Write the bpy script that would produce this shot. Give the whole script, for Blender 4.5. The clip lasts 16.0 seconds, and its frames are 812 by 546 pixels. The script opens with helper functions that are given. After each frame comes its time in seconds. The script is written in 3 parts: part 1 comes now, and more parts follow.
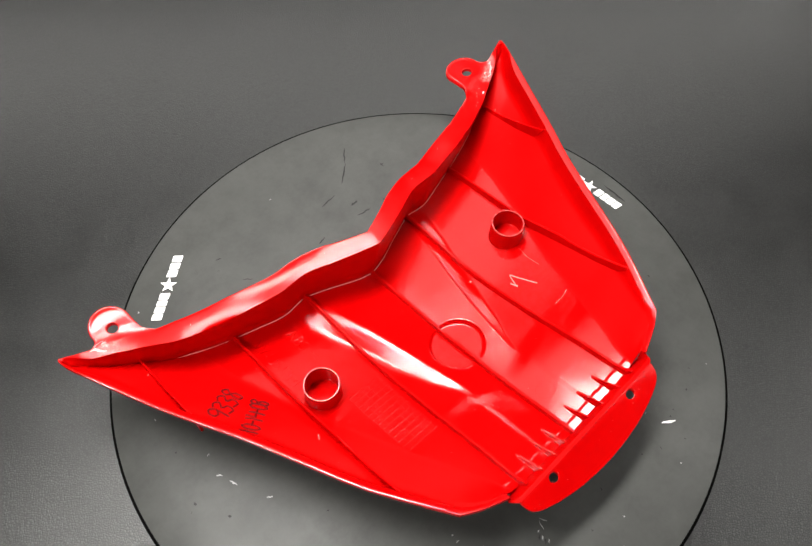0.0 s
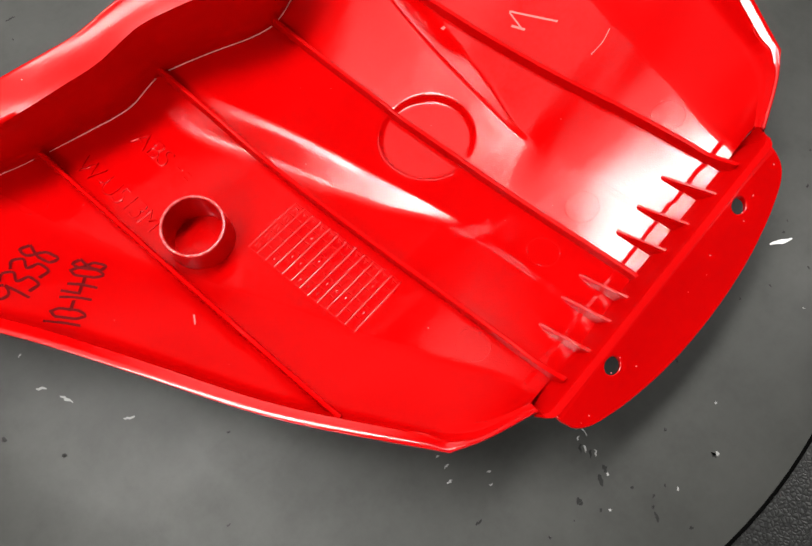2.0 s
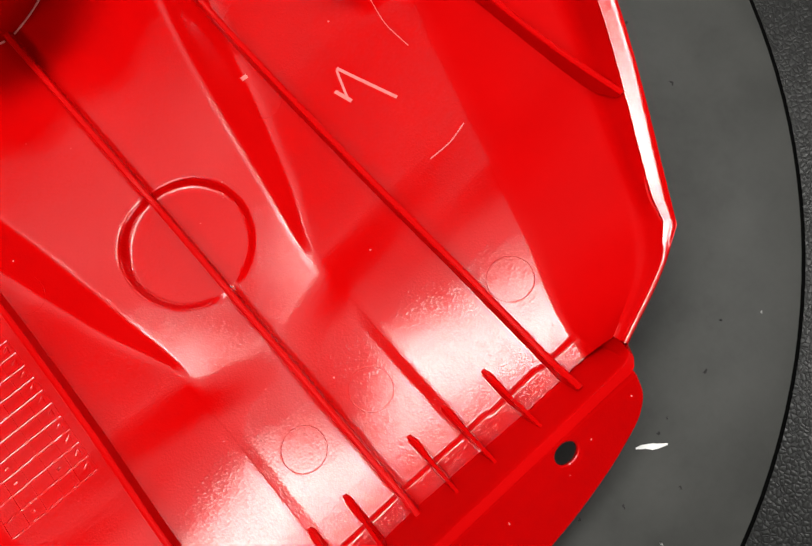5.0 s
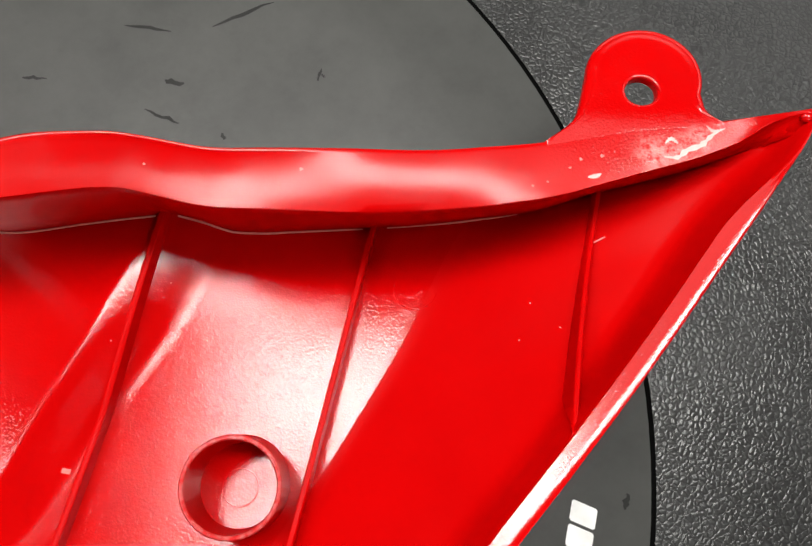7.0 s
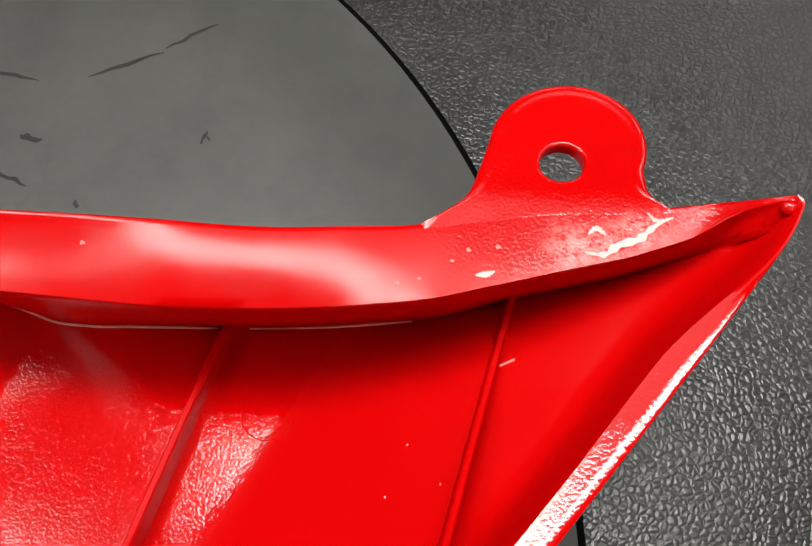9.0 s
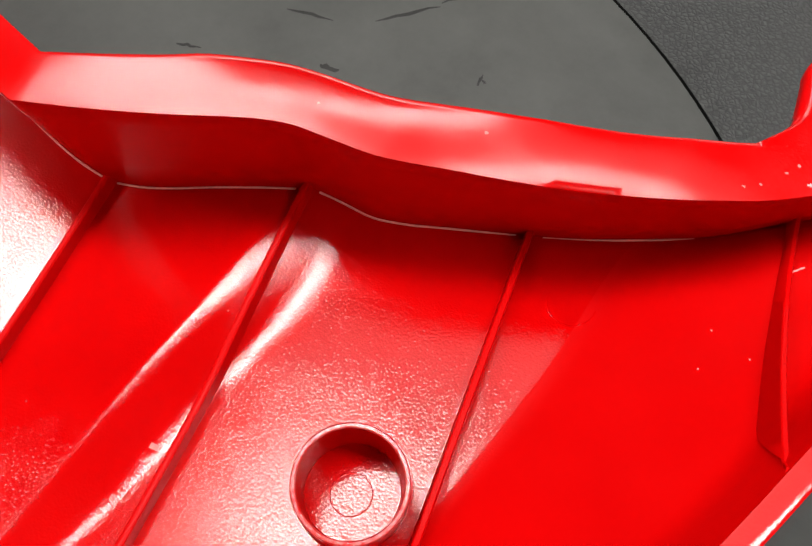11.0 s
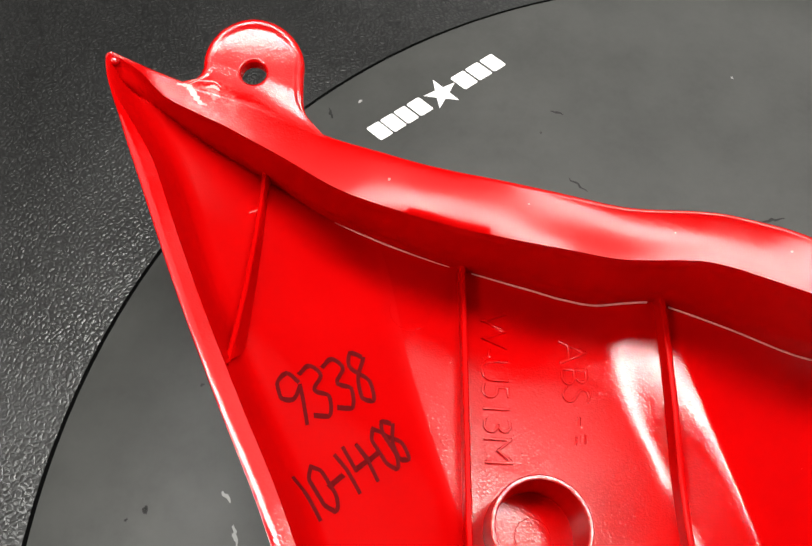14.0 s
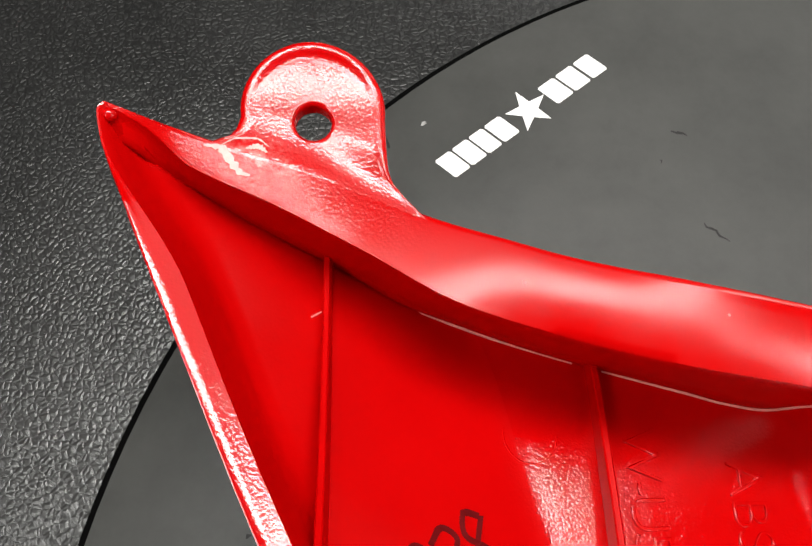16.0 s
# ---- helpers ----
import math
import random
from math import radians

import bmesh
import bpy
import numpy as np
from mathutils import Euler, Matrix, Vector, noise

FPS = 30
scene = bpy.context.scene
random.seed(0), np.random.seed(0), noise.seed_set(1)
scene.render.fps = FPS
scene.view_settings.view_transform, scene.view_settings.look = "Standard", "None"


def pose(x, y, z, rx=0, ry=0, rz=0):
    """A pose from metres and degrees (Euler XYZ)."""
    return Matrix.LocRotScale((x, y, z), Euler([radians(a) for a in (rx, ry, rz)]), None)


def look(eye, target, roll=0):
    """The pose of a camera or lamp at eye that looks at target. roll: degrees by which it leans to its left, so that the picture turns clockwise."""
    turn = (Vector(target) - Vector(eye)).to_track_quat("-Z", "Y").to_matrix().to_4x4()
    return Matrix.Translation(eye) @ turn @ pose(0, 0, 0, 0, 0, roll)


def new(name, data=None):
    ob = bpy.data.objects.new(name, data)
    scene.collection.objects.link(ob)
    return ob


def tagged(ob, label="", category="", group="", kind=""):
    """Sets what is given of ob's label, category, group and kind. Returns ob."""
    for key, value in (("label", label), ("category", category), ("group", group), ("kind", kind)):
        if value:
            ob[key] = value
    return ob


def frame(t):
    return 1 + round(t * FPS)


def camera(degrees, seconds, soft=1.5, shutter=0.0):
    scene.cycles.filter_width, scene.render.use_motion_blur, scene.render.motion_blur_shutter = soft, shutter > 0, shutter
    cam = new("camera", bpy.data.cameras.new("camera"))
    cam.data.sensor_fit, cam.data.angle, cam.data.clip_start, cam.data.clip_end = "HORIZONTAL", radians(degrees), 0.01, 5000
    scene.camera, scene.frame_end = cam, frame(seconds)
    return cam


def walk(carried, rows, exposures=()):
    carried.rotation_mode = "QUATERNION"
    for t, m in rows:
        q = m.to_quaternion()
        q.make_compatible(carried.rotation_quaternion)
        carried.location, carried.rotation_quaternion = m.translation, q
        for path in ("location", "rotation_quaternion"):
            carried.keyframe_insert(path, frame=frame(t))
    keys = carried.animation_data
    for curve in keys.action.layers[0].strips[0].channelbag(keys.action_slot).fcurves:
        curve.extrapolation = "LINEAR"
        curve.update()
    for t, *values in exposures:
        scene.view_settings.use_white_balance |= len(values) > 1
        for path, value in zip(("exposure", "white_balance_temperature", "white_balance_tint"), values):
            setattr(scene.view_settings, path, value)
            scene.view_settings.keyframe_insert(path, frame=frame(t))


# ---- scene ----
cam = camera(56.29, 16.0)
PATH = [
    (0, (-0.1195, -0.1136, 0.3348), (-0.0649, -0.0580, 0.2066), -0.19),
    (0.5, (-0.1148, -0.1088, 0.3289), (-0.0625, -0.0545, 0.1992), -0.81),
    (1, (-0.1001, -0.0969, 0.2854), (-0.0522, -0.0522, 0.1505), 1.54),
    (1.5, (-0.0833, -0.0833, 0.2382), (-0.0432, -0.0459, 0.0986), 0.25),
    (2, (-0.0670, -0.0741, 0.2029), (-0.0357, -0.0479, 0.0585), 0.85),
    (2.5, (-0.0531, -0.0685, 0.1711), (-0.0287, -0.0514, 0.0241), 3.52),
    (3, (-0.0432, -0.0691, 0.1495), (-0.0268, -0.0596, 0.0007), 7.06),
    (3.2, (-0.0417, -0.0721, 0.1482), (-0.0272, -0.0637, -0.0008), 6.61),
    (5.3, (0.0356, -0.0613, 0.1607), (0.0511, -0.0486, 0.0120), 15.70),
    (5.5, (0.0454, -0.0609, 0.1583), (0.0590, -0.0380, 0.0107), 4.37),
    (6, (0.0676, -0.0348, 0.1551), (0.0782, -0.0075, 0.0080), 11.61),
    (6.5, (0.0820, -0.0063, 0.1548), (0.0849, 0.0223, 0.0076), 9.62),
    (7, (0.0931, 0.0166, 0.1501), (0.0898, 0.0524, 0.0045), 8.03),
    (7.5, (0.1042, 0.0320, 0.1375), (0.0968, 0.0718, -0.0069), 8.74),
    (8, (0.1166, 0.0360, 0.1220), (0.1002, 0.0756, -0.0218), -5.13),
    (8.2, (0.1186, 0.0365, 0.1178), (0.1009, 0.0803, -0.0245), -5.03),
    (10.3, (0.1012, 0.0153, 0.1193), (0.0853, 0.0688, -0.0199), 4.86),
    (10.5, (0.0933, 0.0095, 0.1216), (0.0769, 0.0632, -0.0175), 5.68),
    (11, (0.0793, -0.0036, 0.1291), (0.0623, 0.0510, -0.0096), 4.79),
    (11.5, (0.0521, -0.0252, 0.1333), (0.0427, 0.0352, -0.0037), 6.32),
    (12, (0.0232, -0.0321, 0.1459), (0.0234, 0.0345, 0.0115), 4.39),
    (12.5, (-0.0082, -0.0305, 0.1492), (-0.0041, 0.0341, 0.0139), 1.98),
    (13, (-0.0351, -0.0278, 0.1483), (-0.0329, 0.0367, 0.0128), 3.08),
    (13.5, (-0.0542, -0.0238, 0.1482), (-0.0566, 0.0391, 0.0121), -0.24),
    (14, (-0.0741, -0.0093, 0.1508), (-0.0765, 0.0554, 0.0155), -1.21),
    (14.5, (-0.0847, 0.0078, 0.1365), (-0.0861, 0.0694, -0.0003), -1.19),
    (15, (-0.0865, 0.0315, 0.1198), (-0.0802, 0.0854, -0.0200), 3.51),
    (15.5, (-0.0934, 0.0336, 0.1200), (-0.0892, 0.0857, -0.0206), 2.36),
    (16, (-0.0955, 0.0305, 0.1239), (-0.0922, 0.0850, -0.0158), 2.12),
]
EXPOSURE = [(0, -0.19), (1.5, -0.22), (2, -0.46), (3, -0.7), (5.5, -0.83), (6.5, -0.84), (7.3, -0.69), (8.2, -0.73), (10.5, -0.6), (11, -0.6), (12.5, -0.72), (14, -0.53), (14.6, -0.57), (15.4, -0.84), (16, -0.78)]
walk(cam, [(t, look(eye, target, roll)) for t, eye, target, roll in PATH], EXPOSURE)

# ---- light ----
world = bpy.data.worlds.new("room_air")
scene.world = world
world.use_nodes = True
world.node_tree.nodes["Background"].inputs["Color"].default_value = (0.9, 0.95, 1.0, 1)
world.node_tree.nodes["Background"].inputs["Strength"].default_value = 0.02


def area_lamp(name, eye, target, sx, sy, watts, colour=(1, 1, 1)):
    lamp = bpy.data.lights.new(name, "AREA")
    lamp.shape, lamp.size, lamp.size_y = "RECTANGLE", sx, sy
    lamp.energy, lamp.color = watts, colour
    ob = new(name, lamp)
    ob.matrix_world = look(eye, target)
    return ob


WARM = (1.0, 0.985, 0.94)
# a bright strip over the table and the paler diffuser behind it
area_lamp("strip_lamp", (0.005, 0.165, 0.7), (0.005, 0.164, 0.0), 0.65, 0.115, 12.4, WARM)
area_lamp("diffuser_lamp", (0.0, 0.33, 0.7), (0.0, 0.329, 0.0), 0.9, 0.26, 1.6, WARM)
# an unseen long tube, set low at the far side for the leather's bright band
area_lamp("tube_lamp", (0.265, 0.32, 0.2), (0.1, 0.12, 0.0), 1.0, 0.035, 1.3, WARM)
# unseen fill lamps at the sides, added to brighten the leather
area_lamp("side_fill", (-0.6, -0.14, 0.7), (-0.25, 0.0, 0.0), 0.26, 0.26, 5.4, WARM)
area_lamp("side_fill", (0.56, -0.42, 0.7), (0.1, -0.14, 0.0), 0.3, 0.24, 2.8, WARM)
# unseen ceiling-wide fill, added for dim ambient light in the closed room
area_lamp("ceiling_fill", (0.0, 0.0, 2.17), (0.0, 0.001, 0.0), 3.0, 3.0, 0.6, WARM)

# ---- materials ----


def material(name, base, rough, metallic=0.0, spec=0.5):
    m = bpy.data.materials.new(name)
    m.use_nodes = True
    b = m.node_tree.nodes["Principled BSDF"]
    b.inputs["Base Color"].default_value = (*base, 1)
    b.inputs["Roughness"].default_value = rough
    b.inputs["Metallic"].default_value = metallic
    b.inputs["Specular IOR Level"].default_value = spec
    return m, m.node_tree, b


def node(tree, kind, **values):
    n = tree.nodes.new(kind)
    for key, value in values.items():
        n.inputs[key.replace("_", " ")].default_value = value
    return n


def coords(tree):
    return tree.nodes.new("ShaderNodeTexCoord").outputs["Object"]


def noise_tex(tree, scale, detail=2.0, rough=0.5):
    n = node(tree, "ShaderNodeTexNoise", Scale=scale, Detail=detail, Roughness=rough)
    tree.links.new(coords(tree), n.inputs["Vector"])
    return n.outputs["Fac"]


def ramp(tree, fac, stops):
    r = tree.nodes.new("ShaderNodeValToRGB")
    while len(r.color_ramp.elements) < len(stops):
        r.color_ramp.elements.new(0.5)
    for e, (pos, col) in zip(r.color_ramp.elements, stops):
        e.position, e.color = pos, (*col, 1) if len(col) == 3 else col
    tree.links.new(fac, r.inputs["Fac"])
    return r.outputs["Color"]


def grey(a):
    return (a, a, a)


def bumps(tree, bsdf, layers):
    """Relief from (height output, strength, distance) layers."""
    last = None
    for height, strength, distance in layers:
        b = node(tree, "ShaderNodeBump", Strength=strength, Distance=distance)
        tree.links.new(height, b.inputs["Height"])
        if last:
            tree.links.new(last, b.inputs["Normal"])
        last = b.outputs["Normal"]
    tree.links.new(last, bsdf.inputs["Normal"])


def red_plastic(name="red_plastic", finish=0.0, stipple=0.2, ears=False, rough_add=0.0, spec=0.5):
    m, t, b = material(name, (0.55, 0.0006, 0.001), 0.2, spec=spec)
    colour = ramp(t, noise_tex(t, 60, 3), [(0.3, (0.45, 0.0004, 0.0007)), (0.7, (0.5, 0.0007, 0.001))])
    if finish:
        # pale speckle mixed into the red, painting a highlight
        glints = ramp(t, noise_tex(t, 900, 3, 0.7), [(0.4, (0.5, 0.01, 0.012)), (0.62, (0.62, 0.2, 0.19))])
        mix = t.nodes.new("ShaderNodeMixRGB")
        mix.inputs["Fac"].default_value = finish
        t.links.new(colour, mix.inputs["Color1"])
        t.links.new(glints, mix.inputs["Color2"])
        colour = mix.outputs["Color"]
    if ears:
        # stress-whitened plastic in the creases beside the ears
        flat = node(t, "ShaderNodeVectorMath")
        flat.operation = "MULTIPLY"
        flat.inputs[1].default_value = (1, 1, 0)
        t.links.new(coords(t), flat.inputs[0])
        speckle = ramp(t, noise_tex(t, 420, 4, 0.75), [(0.44, grey(0)), (0.6, grey(1))])
        for x, y, reach in ((0.1165, 0.073, 0.0045), (0.121, 0.0748, 0.0036), (0.1235, 0.0775, 0.003), (-0.1195, 0.0768, 0.0048), (-0.1225, 0.0782, 0.0035)):
            away = node(t, "ShaderNodeVectorMath")
            away.operation = "DISTANCE"
            t.links.new(flat.outputs[0], away.inputs[0])
            away.inputs[1].default_value = (x, y, 0)
            near = node(t, "ShaderNodeMapRange")
            near.inputs["From Min"].default_value, near.inputs["From Max"].default_value = reach, reach * 0.2
            near.inputs["To Max"].default_value = 0.4
            t.links.new(away.outputs["Value"], near.inputs["Value"])
            amount = node(t, "ShaderNodeMath")
            amount.operation = "MULTIPLY"
            t.links.new(near.outputs["Result"], amount.inputs[0])
            t.links.new(speckle, amount.inputs[1])
            wear = t.nodes.new("ShaderNodeMixRGB")
            t.links.new(amount.outputs[0], wear.inputs["Fac"])
            t.links.new(colour, wear.inputs["Color1"])
            wear.inputs["Color2"].default_value = (0.8, 0.45, 0.42, 1)
            colour = wear.outputs["Color"]
    t.links.new(colour, b.inputs["Base Color"])
    rough = ramp(t, noise_tex(t, 35, 4, 0.6), [(0.35, grey(0.05 + 0.25 * finish + rough_add)), (0.7, grey(0.11 + 0.25 * finish + rough_add))])
    if ears:
        rough = ramp(t, noise_tex(t, 130, 5, 0.7), [(0.3, grey(0.08)), (0.5, grey(0.13)), (0.7, grey(0.2))] if rough_add < 0.14 else [(0.3, grey(0.14)), (0.5, grey(0.19)), (0.7, grey(0.26))])
    t.links.new(rough, b.inputs["Roughness"])
    grain = noise_tex(t, 2600, 1.5, 0.5)
    if ears:
        # the grain of the mould lies on the ears alone
        split = t.nodes.new("ShaderNodeSeparateXYZ")
        t.links.new(coords(t), split.inputs[0])
        side = node(t, "ShaderNodeMath")
        side.operation = "ABSOLUTE"
        t.links.new(split.outputs["X"], side.inputs[0])
        for source, low, high in ((side.outputs[0], 0.094, 0.104), (split.outputs["Y"], 0.064, 0.071)):
            where = t.nodes.new("ShaderNodeMapRange")
            where.inputs["From Min"].default_value, where.inputs["From Max"].default_value = low, high
            t.links.new(source, where.inputs["Value"])
            times = t.nodes.new("ShaderNodeMath")
            times.operation = "MULTIPLY"
            t.links.new(grain, times.inputs[0])
            t.links.new(where.outputs["Result"], times.inputs[1])
            grain = times.outputs[0]
    bumps(t, b, [(grain, stipple, 0.0002), (noise_tex(t, 90, 2), 0.025, 0.002)])
    return m


def leather():
    m, t, b = material("black_leather", (0.03, 0.03, 0.029), 0.3)
    warp = node(t, "ShaderNodeTexNoise", Scale=700.0, Detail=1.0)
    t.links.new(coords(t), warp.inputs["Vector"])
    mix = t.nodes.new("ShaderNodeVectorMath")
    mix.operation = "MULTIPLY_ADD"
    t.links.new(warp.outputs["Color"], mix.inputs[0])
    mix.inputs[1].default_value = (0.0007, 0.0007, 0.0007)
    t.links.new(coords(t), mix.inputs[2])
    v = t.nodes.new("ShaderNodeTexVoronoi")
    v.feature = "DISTANCE_TO_EDGE"
    v.inputs["Scale"].default_value = 900
    t.links.new(mix.outputs[0], v.inputs["Vector"])
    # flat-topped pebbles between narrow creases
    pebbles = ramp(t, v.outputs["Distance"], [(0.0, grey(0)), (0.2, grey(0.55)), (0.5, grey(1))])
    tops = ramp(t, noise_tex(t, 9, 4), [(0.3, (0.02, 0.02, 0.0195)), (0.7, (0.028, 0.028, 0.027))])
    # shade of the creases is put into the base colour as near-black
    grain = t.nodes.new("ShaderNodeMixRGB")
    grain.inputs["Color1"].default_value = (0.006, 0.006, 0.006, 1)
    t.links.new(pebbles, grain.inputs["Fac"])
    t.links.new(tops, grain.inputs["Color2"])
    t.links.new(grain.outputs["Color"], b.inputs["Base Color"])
    rough = ramp(t, noise_tex(t, 45, 3), [(0.35, grey(0.28)), (0.65, grey(0.35))])
    t.links.new(rough, b.inputs["Roughness"])
    bumps(t, b, [(noise_tex(t, 420, 2), 0.18, 0.0004), (pebbles, 0.27, 0.0003), (noise_tex(t, 30, 3), 0.02, 0.002)])
    return m


def rubber():
    m, t, b = material("grey_rubber", (0.05, 0.051, 0.05), 0.5, spec=0.3)
    broad = ramp(t, noise_tex(t, 22, 5, 0.65), [(0.25, (0.039, 0.0395, 0.037)), (0.5, (0.047, 0.0475, 0.0445)), (0.8, (0.058, 0.058, 0.0545))])
    smudges = ramp(t, noise_tex(t, 75, 6, 0.72), [(0.32, grey(0.84)), (0.5, grey(1.0)), (0.7, grey(1.14))])
    mix = t.nodes.new("ShaderNodeMixRGB")
    mix.blend_type = "MULTIPLY"
    mix.inputs["Fac"].default_value = 1.0
    t.links.new(broad, mix.inputs["Color1"])
    t.links.new(smudges, mix.inputs["Color2"])
    t.links.new(mix.outputs["Color"], b.inputs["Base Color"])
    rough = ramp(t, noise_tex(t, 60, 5, 0.65), [(0.35, grey(0.4)), (0.65, grey(0.48))])
    t.links.new(rough, b.inputs["Roughness"])
    bumps(t, b, [(noise_tex(t, 900, 3), 0.08, 0.0002), (noise_tex(t, 40, 3), 0.05, 0.002)])
    return m


def plain(name, base, rough, scale=200, spec=0.5):
    m, t, b = material(name, base, rough, spec=spec)
    colour = ramp(t, noise_tex(t, scale, 3), [(0.3, tuple(0.85 * c for c in base)), (0.7, tuple(min(1, 1.1 * c) for c in base))])
    t.links.new(colour, b.inputs["Base Color"])
    return m


RED = red_plastic()
# red with the cup rims' highlight put into its colour
RED_RIM_GLINT = red_plastic("red_plastic_rim_glint", 0.5)
RED_STIPPLED = red_plastic("red_plastic_stippled", 0.0, 0.12)
RED_FLANGE = red_plastic("red_plastic_flange", 0.0, 0.22, True, 0.13, 0.5)
RED_ROLLED = red_plastic("red_plastic_rolled", 0.0, 0.28, True, 0.15, 0.23)
RED_MATT = red_plastic("red_plastic_matt", 0.0, 0.1, False, 0.25, 0.04)
LEATHER = leather()
RUBBER = rubber()
RUBBER_EDGE = plain("rubber_edge_shade", (0.002, 0.002, 0.002), 0.95, 200, 0.03)
WHITE = plain("white_print", (0.86, 0.86, 0.84), 0.5)
INK = plain("black_marker_ink", (0.1, 0.001, 0.002), 0.7, 700, 0.08)
SCUFF = plain("pale_scuff", (0.75, 0.16, 0.14), 0.5, 900)
STRESS = plain("stress_white", (0.78, 0.4, 0.37), 0.45, 1500)
# bead colour paled in place of the light it catches
BEAD = plain("bead_highlight", (0.9, 0.34, 0.31), 0.35, 900)
DUST = plain("pale_dust", (0.34, 0.34, 0.33), 0.8)
SCRATCH = plain("dark_scratch", (0.023, 0.023, 0.022), 0.75, 200, 0.15)
WALL = plain("grey_wall_paint", (0.4, 0.4, 0.39), 0.9, 3)

# ---- helpers of the scene ----
MM = 0.001


def smooth(knots):
    """A smooth function through (x, y) knots, x rising."""
    xs, ys = [k[0] for k in knots], [k[1] for k in knots]
    d = [(ys[i + 1] - ys[i]) / (xs[i + 1] - xs[i]) for i in range(len(xs) - 1)]
    m = [d[0]] + [0.0 if d[i - 1] * d[i] <= 0 else 2 * d[i - 1] * d[i] / (d[i - 1] + d[i]) for i in range(1, len(d))] + [d[-1]]

    def f(x):
        x = min(max(x, xs[0]), xs[-1])
        i = 0
        while i < len(d) - 1 and x > xs[i + 1]:
            i += 1
        h = xs[i + 1] - xs[i]
        s = (x - xs[i]) / h
        return ((2 * s ** 3 - 3 * s ** 2 + 1) * ys[i] + (s ** 3 - 2 * s ** 2 + s) * h * m[i]
                + (3 * s ** 2 - 2 * s ** 3) * ys[i + 1] + (s ** 3 - s ** 2) * h * m[i + 1])
    return f


def along(points, n):
    """n points evenly along a smooth line through 3D points."""
    cum = [0.0]
    for a, b in zip(points, points[1:]):
        cum.append(cum[-1] + math.dist(a, b))
    axes = [smooth([(c, p[k]) for c, p in zip(cum, points)]) for k in range(len(points[0]))]
    return [tuple(ax(cum[-1] * i / (n - 1)) for ax in axes) for i in range(n)]


def mesh_object(name, verts, faces, mat, parent=None, label="", scale=MM, sharp=35, flat=False, finish=None, second=None):
    me = bpy.data.meshes.new(name)
    me.from_pydata([(x * scale, y * scale, z * scale) for x, y, z in verts], [], faces)
    bm = bmesh.new()
    bm.from_mesh(me)
    bmesh.ops.recalc_face_normals(bm, faces=bm.faces)
    bm.to_mesh(me)
    bm.free()
    me.materials.append(mat)
    if finish:
        me.materials.append(second or RED_RIM_GLINT)
        me.materials.append(RED_MATT)
        for p in me.polygons:
            p.material_index = int(finish(p.index))
    if not flat:
        me.polygons.foreach_set("use_smooth", [True] * len(me.polygons))
        me.set_sharp_from_angle(angle=radians(sharp))
    ob = new(name, me)
    ob.parent = parent
    if label:
        ob["label"] = label
    return ob


def loft(rows, close_v=False, caps=False):
    """Faces between rows of equally many points."""
    n = len(rows[0])
    verts = [p for r in rows for p in r]
    faces = []
    for j in range(len(rows) - 1):
        for i in range(n if close_v else n - 1):
            k = (i + 1) % n
            faces.append((j * n + i, j * n + k, (j + 1) * n + k, (j + 1) * n + i))
    if caps:
        faces += [tuple(range(n)), tuple((len(rows) - 1) * n + i for i in range(n))]
    return verts, faces


def outline_mesh(name, outlines, thick, bevel, mat, parent, shape, label="", rim=None):
    """A plate from flat outlines (the first the edge, the rest holes), in mm; shape(x, y, z) moves its points into place."""
    cu = bpy.data.curves.new(name, "CURVE")
    cu.dimensions, cu.fill_mode, cu.extrude, cu.bevel_depth, cu.bevel_resolution = "2D", "BOTH", thick / 2 - bevel, bevel, 2
    for pts in outlines:
        s = cu.splines.new("POLY")
        s.points.add(len(pts) - 1)
        for p, (x, y) in zip(s.points, pts):
            p.co = (x, y, 0, 1)
        s.use_cyclic_u = True
    tmp = new(name + "_curve", cu)
    me = bpy.data.meshes.new_from_object(tmp.evaluated_get(bpy.context.evaluated_depsgraph_get()))
    bpy.data.objects.remove(tmp)
    bpy.data.curves.remove(cu)
    for v in me.vertices:
        x, y, z = shape(*v.co)
        v.co = (x * MM, y * MM, z * MM)
    me.name = name
    me.materials.clear()
    me.materials.append(mat)
    if rim:
        me.materials.append(rim)
        for p in me.polygons:
            p.material_index = int(abs(p.normal.z) < 0.93)
    me.polygons.foreach_set("use_smooth", [True] * len(me.polygons))
    me.set_sharp_from_angle(angle=radians(40))
    ob = new(name, me)
    ob.parent = parent
    if label:
        ob["label"] = label
    return ob


def ribbon(points, width, normal=(0, 0, 1)):
    """Verts and faces of a flat stroke along 3D points."""
    rows = []
    for i, p in enumerate(points):
        a, b = Vector(points[max(i - 1, 0)]), Vector(points[min(i + 1, len(points) - 1)])
        side = (b - a).cross(Vector(normal))
        side = side.normalized() * width / 2 if side.length else Vector((width / 2, 0, 0))
        rows.append([tuple(Vector(p) - side), tuple(Vector(p) + side)])
    return loft(rows)


def join(pieces):
    verts, faces = [], []
    for v, f in pieces:
        o = len(verts)
        verts += v
        faces += [tuple(i + o for i in q) for q in f]
    return verts, faces


def circle(cx, cy, r, n=40):
    return [(cx + r * math.cos(2 * math.pi * i / n), cy + r * math.sin(2 * math.pi * i / n)) for i in range(n)]


